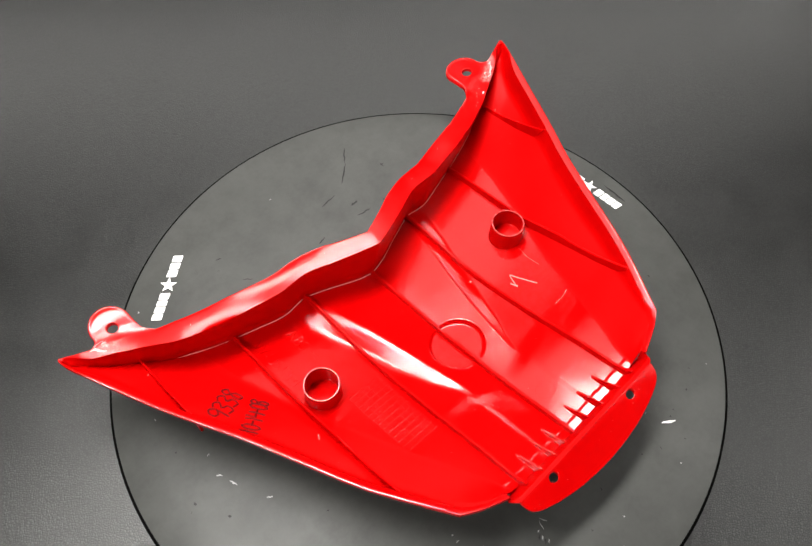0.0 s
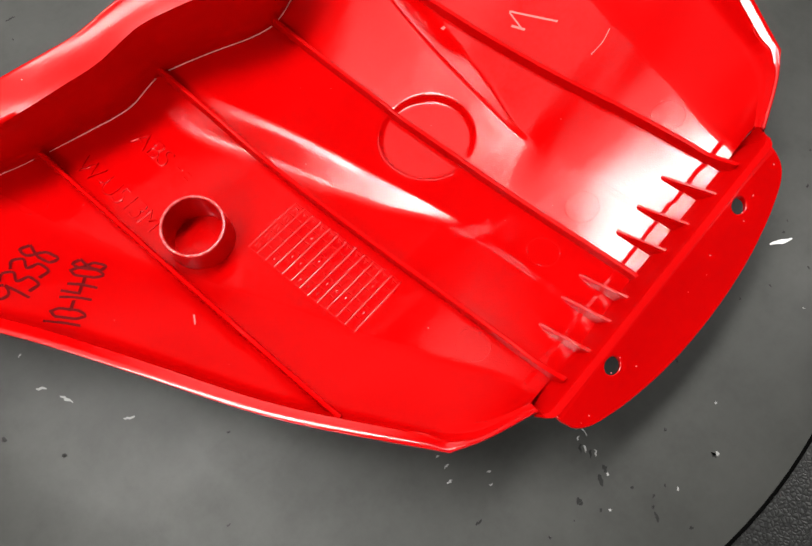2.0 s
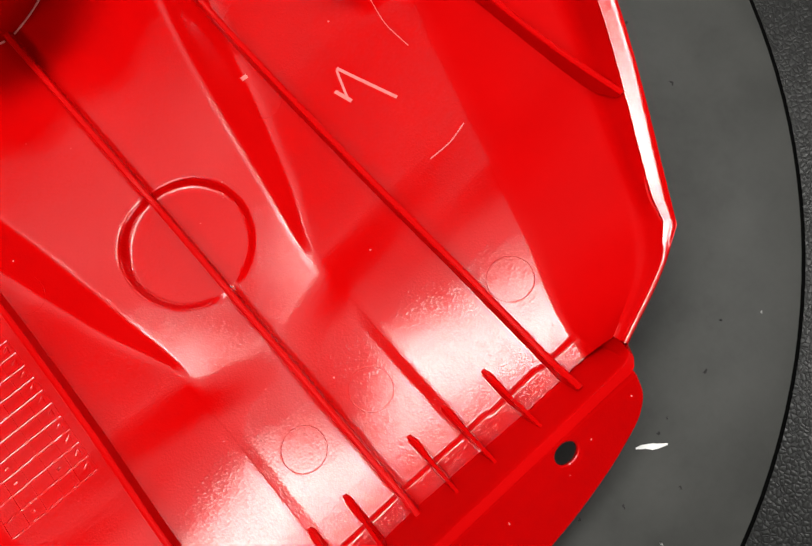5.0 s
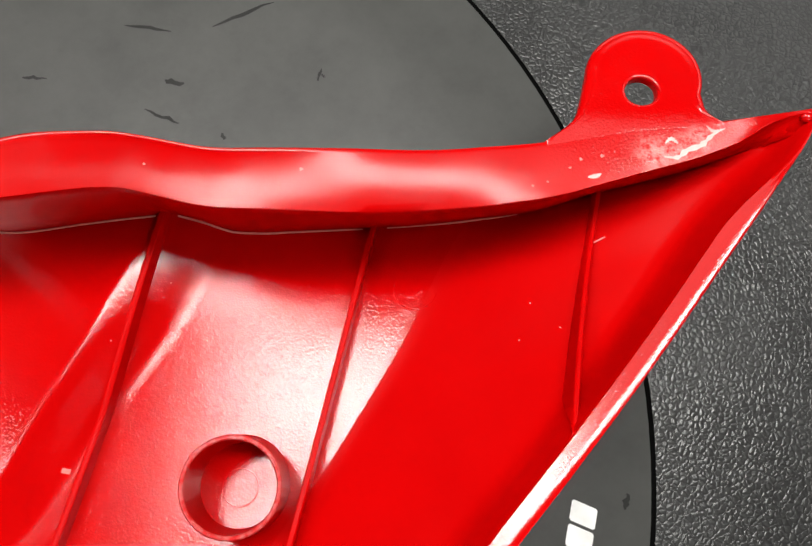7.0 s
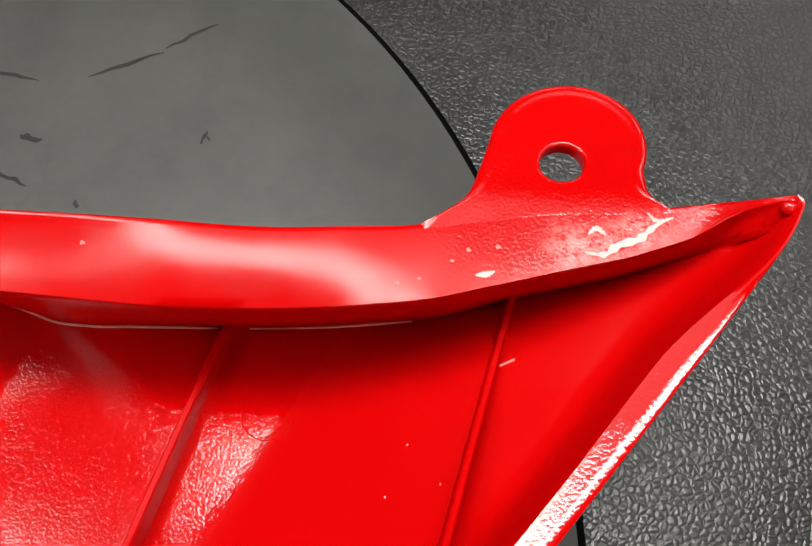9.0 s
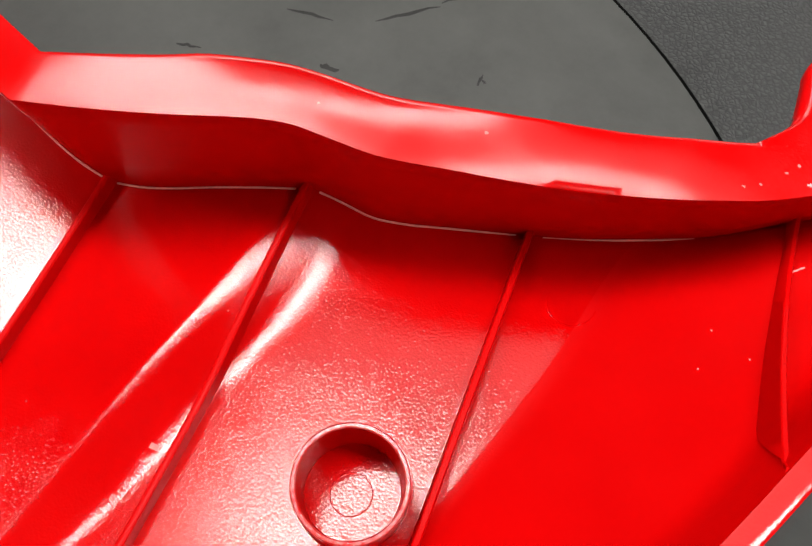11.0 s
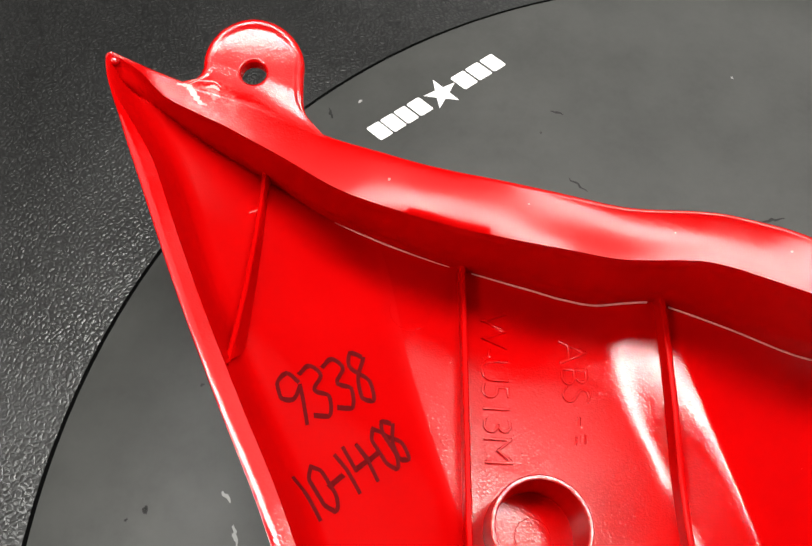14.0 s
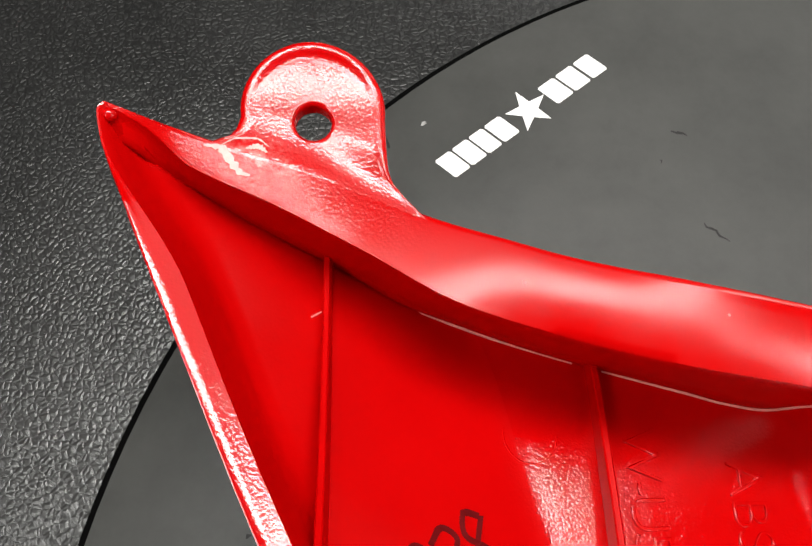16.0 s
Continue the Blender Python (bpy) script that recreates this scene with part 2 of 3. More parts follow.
# ---- the setting: leather-covered table, plain room ----
def sheet(name, size, z, mat, cuts):
    bm = bmesh.new()
    bmesh.ops.create_grid(bm, x_segments=cuts, y_segments=cuts, size=size)
    me = bpy.data.meshes.new(name)
    bm.to_mesh(me)
    bm.free()
    me.materials.append(mat)
    ob = new(name, me)
    ob.location.z = z
    return ob


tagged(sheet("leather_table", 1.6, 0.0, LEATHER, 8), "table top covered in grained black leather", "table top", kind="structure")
tagged(sheet("ceiling", 1.6, 2.2, WALL, 2), "plain grey ceiling", "ceiling", kind="structure")
for i, (x, y) in enumerate(((1.6, 0), (-1.6, 0), (0, 1.6), (0, -1.6))):
    sx, sy = (0.05, 1.65) if x else (1.6, 0.05)
    verts = [(x + a * sx + math.copysign(0.05, x) * bool(x), y + b * sy + math.copysign(0.05, y) * bool(y), c) for c in (0, 2.2) for a, b in ((-1, -1), (1, -1), (1, 1), (-1, 1))]
    ob = mesh_object("wall_" + ("east", "west", "north", "south")[i], verts, [(0, 1, 2, 3), (4, 5, 6, 7), (0, 1, 5, 4), (1, 2, 6, 5), (2, 3, 7, 6), (3, 0, 4, 7)], WALL, scale=1, flat=True)
    tagged(ob, "plain grey wall", "wall", kind="structure")

# ---- the round rubber mat ----
R_MAT, H_MAT = 147.5, 3.0
mat_ob = tagged(new("round_mat"), "round dark grey rubber mat with white printed marks", "mat")
rows = []
for r, z in ((0.01, H_MAT), (40, H_MAT), (80, H_MAT), (120, H_MAT), (R_MAT - 1.6, H_MAT), (R_MAT - 1.4, H_MAT - 0.1), (R_MAT - 0.2, H_MAT - 0.7), (R_MAT, 1.6), (R_MAT - 1.2, 0.0)):
    rows.append([(x, y, z) for x, y in circle(0, 0, r, 160)])
mesh_object("mat_disc", *loft(rows[:6], True), RUBBER, mat_ob)
# near-black colour paints the shaded side and dark gap round the mat
mesh_object("mat_rim", *loft(rows[5:], True), RUBBER_EDGE, mat_ob, "black rim")


def printed_mark(cx, cy, angle, flip):
    """Slanted white blocks with a star among them, standing in for a printed name."""
    c, s = math.cos(angle), math.sin(angle)

    def put(x, y):
        return (cx + c * x - s * y, cy + s * x + c * y, H_MAT + 0.06)
    h = 2.5
    for x0, x1 in ((-19.0, -15.2), (-14.6, -10.6), (-10.1, -6.0), (3.6, 7.4), (7.9, 11.2), (11.6, 15.2), (15.6, 19.2)):
        quad = [(x0 - 0.45, -h), (x1 - 0.45, -h), (x1 + 0.45, h), (x0 + 0.45, h)]
        ring = []
        for k in range(4):
            a, b, d = quad[k - 1], quad[k], quad[(k + 1) % 4]
            for p in (a, d):
                n = math.dist(p, b)
                ring.append((b[0] + (p[0] - b[0]) * 0.35 / n, b[1] + (p[1] - b[1]) * 0.35 / n))
        mesh_object("printed_block", [put(flip * x, y) for x, y in ring], [tuple(range(8))], WHITE, mat_ob)
    star = []
    for k in range(10):
        r = 4.6 if k % 2 == 0 else 1.85
        a = math.pi / 2 + math.pi * k / 5 + 0.15
        star.append(put(flip * (r * math.cos(a) - 1.2), r * math.sin(a)))
    mesh_object("printed_star", star + [put(-1.2 * flip, 0)], [(k, (k + 1) % 10, 10) for k in range(10)], WHITE, mat_ob)


printed_mark(-69.8, 109.2, math.atan2(22.5, 29.5), -1)
printed_mark(132.6, -1.8, math.radians(-89.5), 1)

rng = random.Random(4)


def mat_stroke(x0, y0, x1, y1, width, mat, name):
    pts = []
    for k in range(7):
        f = k / 6
        pts.append((x0 + (x1 - x0) * f + rng.uniform(-0.25, 0.25), y0 + (y1 - y0) * f + rng.uniform(-0.25, 0.25), H_MAT + 0.05))
    verts, faces = ribbon(pts, width)
    for k in range(7):
        w = math.sin(math.pi * (k + 0.6) / 7.2) * rng.uniform(0.7, 1.2)
        a, b = Vector(verts[2 * k]), Vector(verts[2 * k + 1])
        mid = (a + b) / 2
        verts[2 * k], verts[2 * k + 1] = tuple(mid + (a - mid) * w), tuple(mid + (b - mid) * w)
    mesh_object(name, verts, faces, mat, mat_ob)


for s in ((19, 92, 29, 93, 0.7), (37, 96, 48, 105, 0.8), (48, 106, 55, 114, 0.8), (31, 81.5, 35, 81.7, 1.3), (29, 74, 37, 73, 0.8), (46, 73, 47, 71.5, 0.9),
          (2, 75, 7, 76, 0.7), (62, 92, 62, 89, 0.6), (-40, 86, -36, 82.6, 0.45), (-96, 105, -95, 102, 0.8), (-43, 105, -40, 104, 0.6), (139, -6, 138, -21, 1.0)):
    mat_stroke(*s, SCRATCH, "scratch")
for s in ((113, -8, 118, -8, 0.9), (-29.2, -109.3, -30.4, -110.7, 1.1), (-32, -110, -33.6, -112.4, 1.4), (-40, -109.2, -40.8, -111.2, 1.4), (-38.3, -115.2, -38.9, -115.8, 0.7), (-27.6, -123.4, -26.8, -123.8, 0.6),
          (-29.1, -124.8, -29.5, -125.2, 0.6), (-30.3, -126.2, -31.5, -128.2, 0.9), (-27.6, -135, -27, -135.6, 0.8), (-29.2, -118, -28.8, -118.6, 0.7), (-8.6, -128.8, -9, -130, 1.2), (-11.6, -115.6, -12, -116.4, 0.7),
          (-29, -101.4, -30.6, -103.4, 0.7), (-28.4, -104.4, -30, -106, 0.7), (-62, -94, -60, -94, 0.7), (140, 21, 140, 18, 1.2), (-125, 12, -125, 10.5, 1.2), (-118, -3, -117, -4, 1.0)):
    mat_stroke(*s, SCRATCH, "scratch")
for s in ((-28.6, -102.6, -29.6, -104, 0.5), (-27.7, -105.4, -28.8, -106.8, 0.5), (-7.6, -129.4, -8.2, -130.2, 0.8), (-37.3, -116.9, -36.9, -117.4, 0.6), (-21.2, -126.8, -22, -127.6, 0.6), (2.2, -121.8, 2.8, -122.4, 0.7), (-111, 15, -109, 13, 0.9),
          (-59, -82, -57.6, -82.4, 0.6), (-50, -88, -49, -88.6, 0.5), (-89, 107, -88.3, 107.4, 0.8), (-108, 9, -107, 5, 0.8), (-101, -8, -99, -10, 0.8)):
    mat_stroke(*s, DUST, "pale_speck")
for s in ((-25, -98, -26.4, -102, 0.35), (-24, -97, -22.4, -100, 0.3)):
    mat_stroke(*s, DUST, "pale_scratch")

mat_stroke(48.5, -108.8, 54, -112.4, 1.2, WHITE, "paint_flake")
rng = random.Random(12)
for k in range(46):
    r, a = rng.uniform(85, 140), rng.uniform(math.radians(190), math.radians(350)) if k < 32 else rng.uniform(0, math.radians(180))
    x, y, a2, d = r * math.cos(a), r * math.sin(a), rng.uniform(0, 6.3), rng.uniform(0.3, 1.3)
    mat_stroke(x, y, x + d * math.cos(a2), y + d * math.sin(a2), rng.uniform(0.25, 0.6), SCRATCH if k % 3 else DUST, "fleck")

# ---- the red panel ----
TILT = radians(-0.65)
panel = tagged(new("body_panel"), "glossy red moulded plastic fairing panel lying on the mat", "panel")
nx, nz = math.cos(TILT), math.sin(TILT)
panel.matrix_world = Matrix(((nx, 0, -nz, 0.0082 * nx), (0, 1, 0, 0), (nz, 0, nx, 0.0082 * nz), (0, 0, 0, 1)))

# lines that shape the floor of one half, from the front wall to the tail: across, along, height in mm
SPINE = [(0, 41.3, 6.1), (0, 25, 6.3), (0, 0, 7.2), (0, -25, 9.3), (0, -50, 13.2), (0, -74, 18.5), (0, -84.6, 20.4)]
FOLD_IN = [(33, 51.4, 10.5), (31, 37, 11.3), (24, 9, 11.6), (20.6, -7, 11.8), (17.7, -22.6, 12.75), (15, -40, 14.1), (14.5, -50, 16.7), (14.5, -60, 18.9), (14.5, -72, 21.2), (14.5, -84.8, 23.4)]
FOLD_OUT = [(45.5, 52.1, 8.2), (42, 35, 6.9), (36, 18, 7.1), (29, -6, 8.6), (24, -21, 10.6), (17.5, -38, 13.6), (16.8, -48, 16.7), (16.5, -58, 19.2), (16.5, -72, 21.9), (16.5, -84.8, 24.0)]
CREASE = [(94, 65, 13.6), (90, 53, 13.5), (85, 36, 13.5), (77, 12, 13.9), (70, -5, 14.9), (62.5, -24, 17.2), (55, -45, 21.2), (51, -54, 23.6), (48, -62, 25.4), (42, -76, 27.8), (40, -84, 29.1)]
EDGE = [(134, 79.8, 40.5), (123.5, 58, 29.5), (115.3, 41.2, 28), (106.4, 24, 28), (99.2, 11.5, 28), (90.5, -9, 28), (78, -40, 29.5), (72.5, -49.5, 30.5), (61, -71.5, 34.5), (53.5, -79, 36), (44, -83.6, 36)]

BASE_V = smooth([(0, 41.3), (6, 42.2), (20, 46.8), (31.5, 50.8), (36, 52.3), (41, 52.4), (46.5, 52.1), (53, 53.2), (58.4, 54.8), (73.5, 59), (89.6, 63.5), (95.4, 65.2), (102, 67), (112, 71.2), (123, 74.8), (130, 77.6), (136, 79.8)])
BASE_Z = smooth([(0, 6.1), (33, 10.3), (46, 8.3), (74, 9), (95, 13.6), (112, 21.7), (123, 29), (130, 34.2), (136, 42)])
IN_V = smooth([(0, 34.5), (10, 37.6), (20, 41.2), (26, 43.7), (33, 46.3), (37, 47.1), (47, 47.3), (58.6, 49.5), (72, 52.3), (84.5, 55.8), (97, 60.3), (109, 66.8), (119, 72.3), (126, 75.7), (129, 77.3), (131.2, 79.4), (133, 80.9), (137, 82.6)])
IN_Z = smooth([(0, 40.2), (20, 39.4), (36, 38.6), (60, 37.4), (80, 37.3), (100, 37.7), (109, 38.4), (119, 39.2), (130, 41.5), (137, 45.2)])
OUT_V = smooth([(0, 42.8), (8, 45.9), (15.7, 49.2), (21, 51.7), (27, 53.5), (33, 55.1), (37, 55.6), (46, 56.4), (55, 58.7), (68, 61.9), (81.5, 65.1), (94.3, 69.4), (99, 71.2), (103, 72.9), (113, 76.9), (124, 79.8), (131, 81.6), (138, 83.3)])
OUT_Z = smooth([(0, 41.1), (8, 41.0), (15, 40.8), (25, 40.4), (35, 39.7), (46, 38.6), (63, 37.2), (80, 37.1), (94, 37.4), (103, 37.9), (113, 39.1), (119, 39.7), (124, 40.5), (131, 42.8), (138, 45.6)])
SPINE_Z = smooth([(v, z) for _, v, z in reversed(SPINE)])


def floor_half(n):
    cols = [along(c, n) for c in (SPINE, FOLD_IN, FOLD_OUT, CREASE, EDGE)]
    counts = (40, 8, 30, 18)
    grid = []
    for j in range(n):
        row = []
        for k, m in enumerate(counts):
            a, b = cols[k][j], cols[k + 1][j]
            row += [[a[x] + (b[x] - a[x]) * i / m for x in range(3)] for i in range(m)]
        row.append(list(cols[-1][j]))
        q = j / (n - 1)
        for p in row:
            f = max(0.0, 1 - q * 5) ** 2
            p[1] += (BASE_V(p[0]) - p[1]) * f * (1 if p[0] < 134 else 0)
            p[2] += (BASE_Z(p[0]) - p[2]) * f * (1 if p[0] < 134 else 0)
        z = [p[2] for p in row]
        z = [z[0] * 0.8 + z[1] * 0.2] + [(z[i - 1] + 2 * z[i] + z[i + 1]) / 4 for i in range(1, len(z) - 1)] + [z[-1]]
        for p, h in zip(row, z):
            p[2] = h
            r = math.hypot(p[0], p[1] + 17.8)
            s = min(max((13.4 - r) / 1.1, 0), 1)
            # the round recess lies nearly level between the sloping halves
            p[2] += (SPINE_Z(p[1]) - 0.3 + 0.05 * p[0] - 0.05 * (p[1] + 17.8) - p[2]) * s * s * (3 - 2 * s)
            if p[1] < -80.4 and p[0] < 41:
                p[2] += 0.4 + 0.02 * (p[1] + 80.4)
        grid.append([tuple(p) for p in row])
    return grid


half = floor_half(270)
N_ROWS, N_COLS = len(half), len(half[0])


SIDE_LINE = [(137.7, 83.2, 45.6), (138.5, 82.4, 45.6), (138.3, 80.6, 45.4), (134, 69, 44), (128.5, 56, 42.2), (120.7, 38.3, 40.6), (112.3, 21.0, 39.8), (105.2, 7.0, 39.3), (96.4, -13, 39), (83.2, -43.5, 38.8), (64, -77, 39)]
TAIL_LINE = [(64, -77, 39), (57, -81, 38.4), (44.6, -86, 37.2)]
corner = min(range(N_ROWS), key=lambda k: math.dist(half[k][-1][:2], (61, -71.5)))
lip_top = along(SIDE_LINE, corner + 1) + along(TAIL_LINE, N_ROWS - corner)[1:]


def lip_profile(k):
    """The raised side lip over one point of the floor's edge."""
    p, o = half[k][-1], lip_top[k]
    tip = min(max((k * 190 / N_ROWS - 5) / 19, 0), 1)
    tip = tip * tip * (3 - 2 * tip)
    tail = min(max(((k - corner) * 150 / N_ROWS + 3) / 8, 0), 1)
    gap = math.dist(p[:2], o[:2])
    w = min((3.2 - 2.3 * tail) * (0.1 + 0.9 * tip), gap * 0.75)

    def at(inward, z):
        f = inward / gap
        return (o[0] + (p[0] - o[0]) * f, o[1] + (p[1] - o[1]) * f, z)
    h, zt = o[2] - p[2], o[2]
    foot = gap - w
    return [at(w + foot * 0.7, p[2] + h * 0.10), at(w + foot * 0.42, p[2] + h * 0.36), at(w + foot * 0.18, p[2] + h * 0.7), at(w + 0.1, zt - 1.5 * w / 3.2), at(w, zt - w * 0.3), at(w * 0.75, zt - w * 0.22),
            at(w * 0.45, zt - w * 0.125), at(min(0.4, w * 0.3), zt - 0.02), at(0.1, zt - 0.12), at(0, zt - 0.5), at(-0.1, zt - 2.2), at(w * 0.4, zt - h * 0.5), at(w + foot * 0.3, p[2] - 1.2), at(gap - 0.1, p[2] - 2.2)]


shell_rows = []
for j in range(N_ROWS):
    right = half[j][1:]
    lip = lip_profile(j)
    full = [(-x, y, z) for x, y, z in reversed(lip)] + [(-x, y, z) for x, y, z in reversed(right)] + [half[j][0]] + right + lip
    under = [(x, y, z - 2.2) for x, y, z in full[len(lip):-len(lip)]]
    shell_rows.append(full + under[::-6])
ROW_N = len(shell_rows[0])
LIP_N = len(lip_profile(0))
FULL_N = 2 * LIP_N + 2 * N_COLS - 1


def shell_finish(k):
    """Stippled on the lip's top face, matt on the wall under it, glossy elsewhere."""
    c = k % ROW_N
    c = min(c, FULL_N - 2 - c)
    return 1 if LIP_N - 9 <= c < LIP_N - 5 else 2 if LIP_N - 5 <= c < LIP_N + 19 else 0


mesh_object("shell", *loft(shell_rows, True), RED, panel, sharp=50, finish=shell_finish, second=RED_STIPPLED)


from mathutils.bvhtree import BVHTree
_v, _f = loft([half[k] + lip_profile(k)[:6] for k in range(N_ROWS)])
FLOOR_TREE = BVHTree.FromPolygons(_v, _f)


def floor_z(u, v):
    hit = FLOOR_TREE.ray_cast(Vector((abs(u), v, 200)), Vector((0, 0, -1)))
    if hit[0] is None:
        hit = FLOOR_TREE.find_nearest(Vector((abs(u), v, 20)))
    return hit[0].z


# front wall and its rolled flange, which rises outwards here and curls up there
RISE = smooth([(0, 0), (50, 0), (62, 0.8), (76, 1.4), (88, 1.2), (97, 0.4), (105, 0), (138, 0)])
CURL = smooth([(0, 0), (16, 0.2), (30, 0.8), (58, 0.9), (68, 0.4), (76, 0), (138, 0)])


# the two ends of the flange differ a little: how far the inner edge moves, how far the outer edge lifts
INNER = (smooth([(0, 0), (94, 0), (106, 0.7), (118, 0.6), (128, 0), (138, 0)]), smooth([(0, 0), (95, 0), (106, -0.8), (121, -0.9), (130, 0), (138, 0)]))
OUTER = (smooth([(0, 0), (56, 0), (70, 0.1), (88, 0.1), (104, 0), (116, 0.55), (124, 0.5), (132, 0), (138, 0)]), smooth([(0, 0), (138, 0)]))


def flange_edges(u, side):
    k = int(side > 0)
    return IN_V(u) + INNER[k](u), IN_Z(u), OUT_V(u), OUT_Z(u) + OUTER[k](u)


def flange_top(u, v, side):
    iv, iz, ov, oz = flange_edges(u, side)
    f = min((v - iv) / (ov - iv), 1.0)
    q = max(f - 0.35, 0) / 0.65
    return iz + (oz - iz) * f + RISE(u) * (1 - (1 - max(f, 0)) ** 2) + CURL(u) * q * q + 0.2 * max(f, 0) * (1 - f) * min(1.0, (138.6 - u) / 14)


rows = []
us = [137.8 * (i / 90) for i in range(91)]
for u in [-x for x in reversed(us)] + us[1:]:
    a = abs(u)
    bv, bz = BASE_V(a), BASE_Z(a)
    iv, iz, ov, _ = flange_edges(a, u)
    oz = flange_top(a, ov, u)
    k = min(1.0, (138.6 - a) / 14)
    prof = [(bv - 0.5 * k, bz - 0.9), (bv - 0.12 * k, bz + 0.15)]
    for f in (0.3, 0.6, 0.88):
        prof.append((bv + (iv - bv) * f, bz + (iz - 0.8 - bz) * f))
    prof += [(iv - 0.02, iz - 0.25 * k), (iv + 0.05 * k, iz)]
    for f in (0.12, 0.25, 0.4, 0.55, 0.7, 0.82, 0.92):
        prof.append((iv + (ov - iv) * f, flange_top(a, iv + (ov - iv) * f, u)))
    prof += [(ov - 0.3 * k, oz - 0.02 * k), (ov - 0.08 * k, oz - 0.12 * k), (ov, oz - 0.4 * k), (ov + 0.05, oz - 2.0 * k), (ov - 0.8 * k, oz - 2.4 * k)]
    prof += [(iv + (ov - iv) * 0.5, (iz + oz) / 2 - 1.9 * k), (iv + 2.3 * k, iz - 2.2 * k), (bv + 2.2 * k, bz + 2 * k), (bv + 2.0 * k, bz - 2.2 * k)]
    rows.append([(u, v, z) for v, z in prof])
flange = mesh_object("front_flange", *loft(rows, True, True), RED_ROLLED, panel, sharp=60, finish=lambda k: k < (len(rows) - 1) * len(rows[0]) and k % len(rows[0]) < 5, second=RED_MATT)


# bead along the foot of the front wall, highlight painted pale, broken at the ribs
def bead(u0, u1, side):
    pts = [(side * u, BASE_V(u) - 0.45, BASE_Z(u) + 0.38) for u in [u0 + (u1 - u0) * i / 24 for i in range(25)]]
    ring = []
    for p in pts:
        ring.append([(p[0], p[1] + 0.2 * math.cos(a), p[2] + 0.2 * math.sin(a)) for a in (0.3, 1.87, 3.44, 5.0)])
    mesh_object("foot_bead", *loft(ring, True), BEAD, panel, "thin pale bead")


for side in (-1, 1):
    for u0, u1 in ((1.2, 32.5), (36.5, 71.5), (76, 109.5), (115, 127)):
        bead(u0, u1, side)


# ears with their bolt holes, running into the flange
def ear(side):
    cx, cy, r, deep = (113.4, 85.1, 9.15, 8.6) if side < 0 else (112.8, 86.4, 9.45, 9.45)
    hx, hy, hr = (113.4, 83.3, 2.3) if side < 0 else (112.7, 83.6, 2.6)
    edge = cx - r
    pts = [(127.5, 79.9), (125.4, 80.3), (124.0, 80.9), (123.0, 82.2)]
    pts += [(cx + r * math.cos(a), cy + deep * math.sin(a)) for a in [radians(-8 + 194 * i / 26) for i in range(27)]]
    pts += [(edge, 82.0), (edge - 0.1, 79.4), (edge - 0.3, 77.2), (edge - 0.8, 75.7), (edge - 1.5, 74.6), (edge - 2.5, 73.5), (edge - 3.7, 72.4), (edge - 5.2, 71.0), (104, 68.8), (113, 74.2), (121, 77.4)]

    def reach(a):
        dx, dy, best = math.cos(a), math.sin(a), 99.0
        for (x0, y0), (x1, y1) in zip(pts, pts[1:] + pts[:1]):
            ex, ey = x1 - x0, y1 - y0
            det = dx * -ey + dy * ex
            if abs(det) < 1e-9:
                continue
            d = ((x0 - hx) * -ey + (y0 - hy) * ex) / det
            q = (dx * (y0 - hy) - dy * (x0 - hx)) / det
            if d > 0 and -1e-6 <= q <= 1.000001:
                best = min(best, d)
        return best

    def top(x, y):
        f = min(max((y - OUT_V(x) + 0.6) / 7, 0), 1)
        f = f * f * (3 - 2 * f)
        plane = 39.6 + 0.06 * (x - 113) + 0.13 * (y - 77) + 0.014 * max(y - 84, 0) ** 2 if side < 0 else 39.1 - 0.09 * (y - 77) + 0.12 * (x - 113)
        sink = min(max((OUT_V(x) - 0.7 - y) / 1.5, 0), 1)
        return (flange_top(x, y, side) + 0.012 - 0.15 * sink) * (1 - f) + plane * f
    n = 180
    rows = [[] for _ in range(51)]
    for i in range(n):
        a = 2 * math.pi * i / n
        d = reach(a)
        c, s = math.cos(a), math.sin(a)
        on = hy + s * d < OUT_V(hx + c * d) - 0.2
        e = 0.02 if on else 1.0

        def at(rad, drop):
            x, y = hx + c * rad, hy + s * rad
            rim = min(max((rad - d + 2.0) / 1.3, 0), 1) * (e > 0.5)
            return (side * x, y, top(x, y) - drop + 0.2 * rim * rim * (3 - 2 * rim))
        ring = [at(hr, 1.9), at(hr, 0.5), at(hr + 0.12, 0.18), at(hr + 0.4, 0.0)]
        ring += [at(hr + 0.4 + (d - 1.2 * e - hr - 0.4) * k / 40, 0.0) for k in range(1, 41)]
        ring += [at(d - 0.75 * e, 0.05 * e), at(d - 0.35 * e, 0.16 * e), at(d - 0.1 * e, 0.4 * e), at(d, 0.75 * e), at(d, 1.7), at(d - 0.3 * e, 2.0), at(hr + 0.1, 2.0)]
        for row, p in zip(rows, ring):
            row.append(p)
    return mesh_object("mounting_ear", *loft(rows, True), RED_FLANGE, panel, "rounded ear with a bolt hole", sharp=42)


ears = [ear(-1), ear(1)]


# blunt end of each tip
def tip_cap(side):
    rows = []
    for j in range(9):
        th = math.pi * (j + 0.02) / 8.04
        rows.append([(side * (137.4 + 1.1 * math.sin(th) * math.cos(a)), 82.2 + 1.0 * math.sin(th) * math.sin(a), 44.2 + 0.8 * math.cos(th)) for a in [2 * math.pi * k / 20 for k in range(20)]])
    mesh_object("tip", *loft(rows, True, True), RED_FLANGE, panel, "blunt rounded tip")


tip_cap(-1)
tip_cap(1)


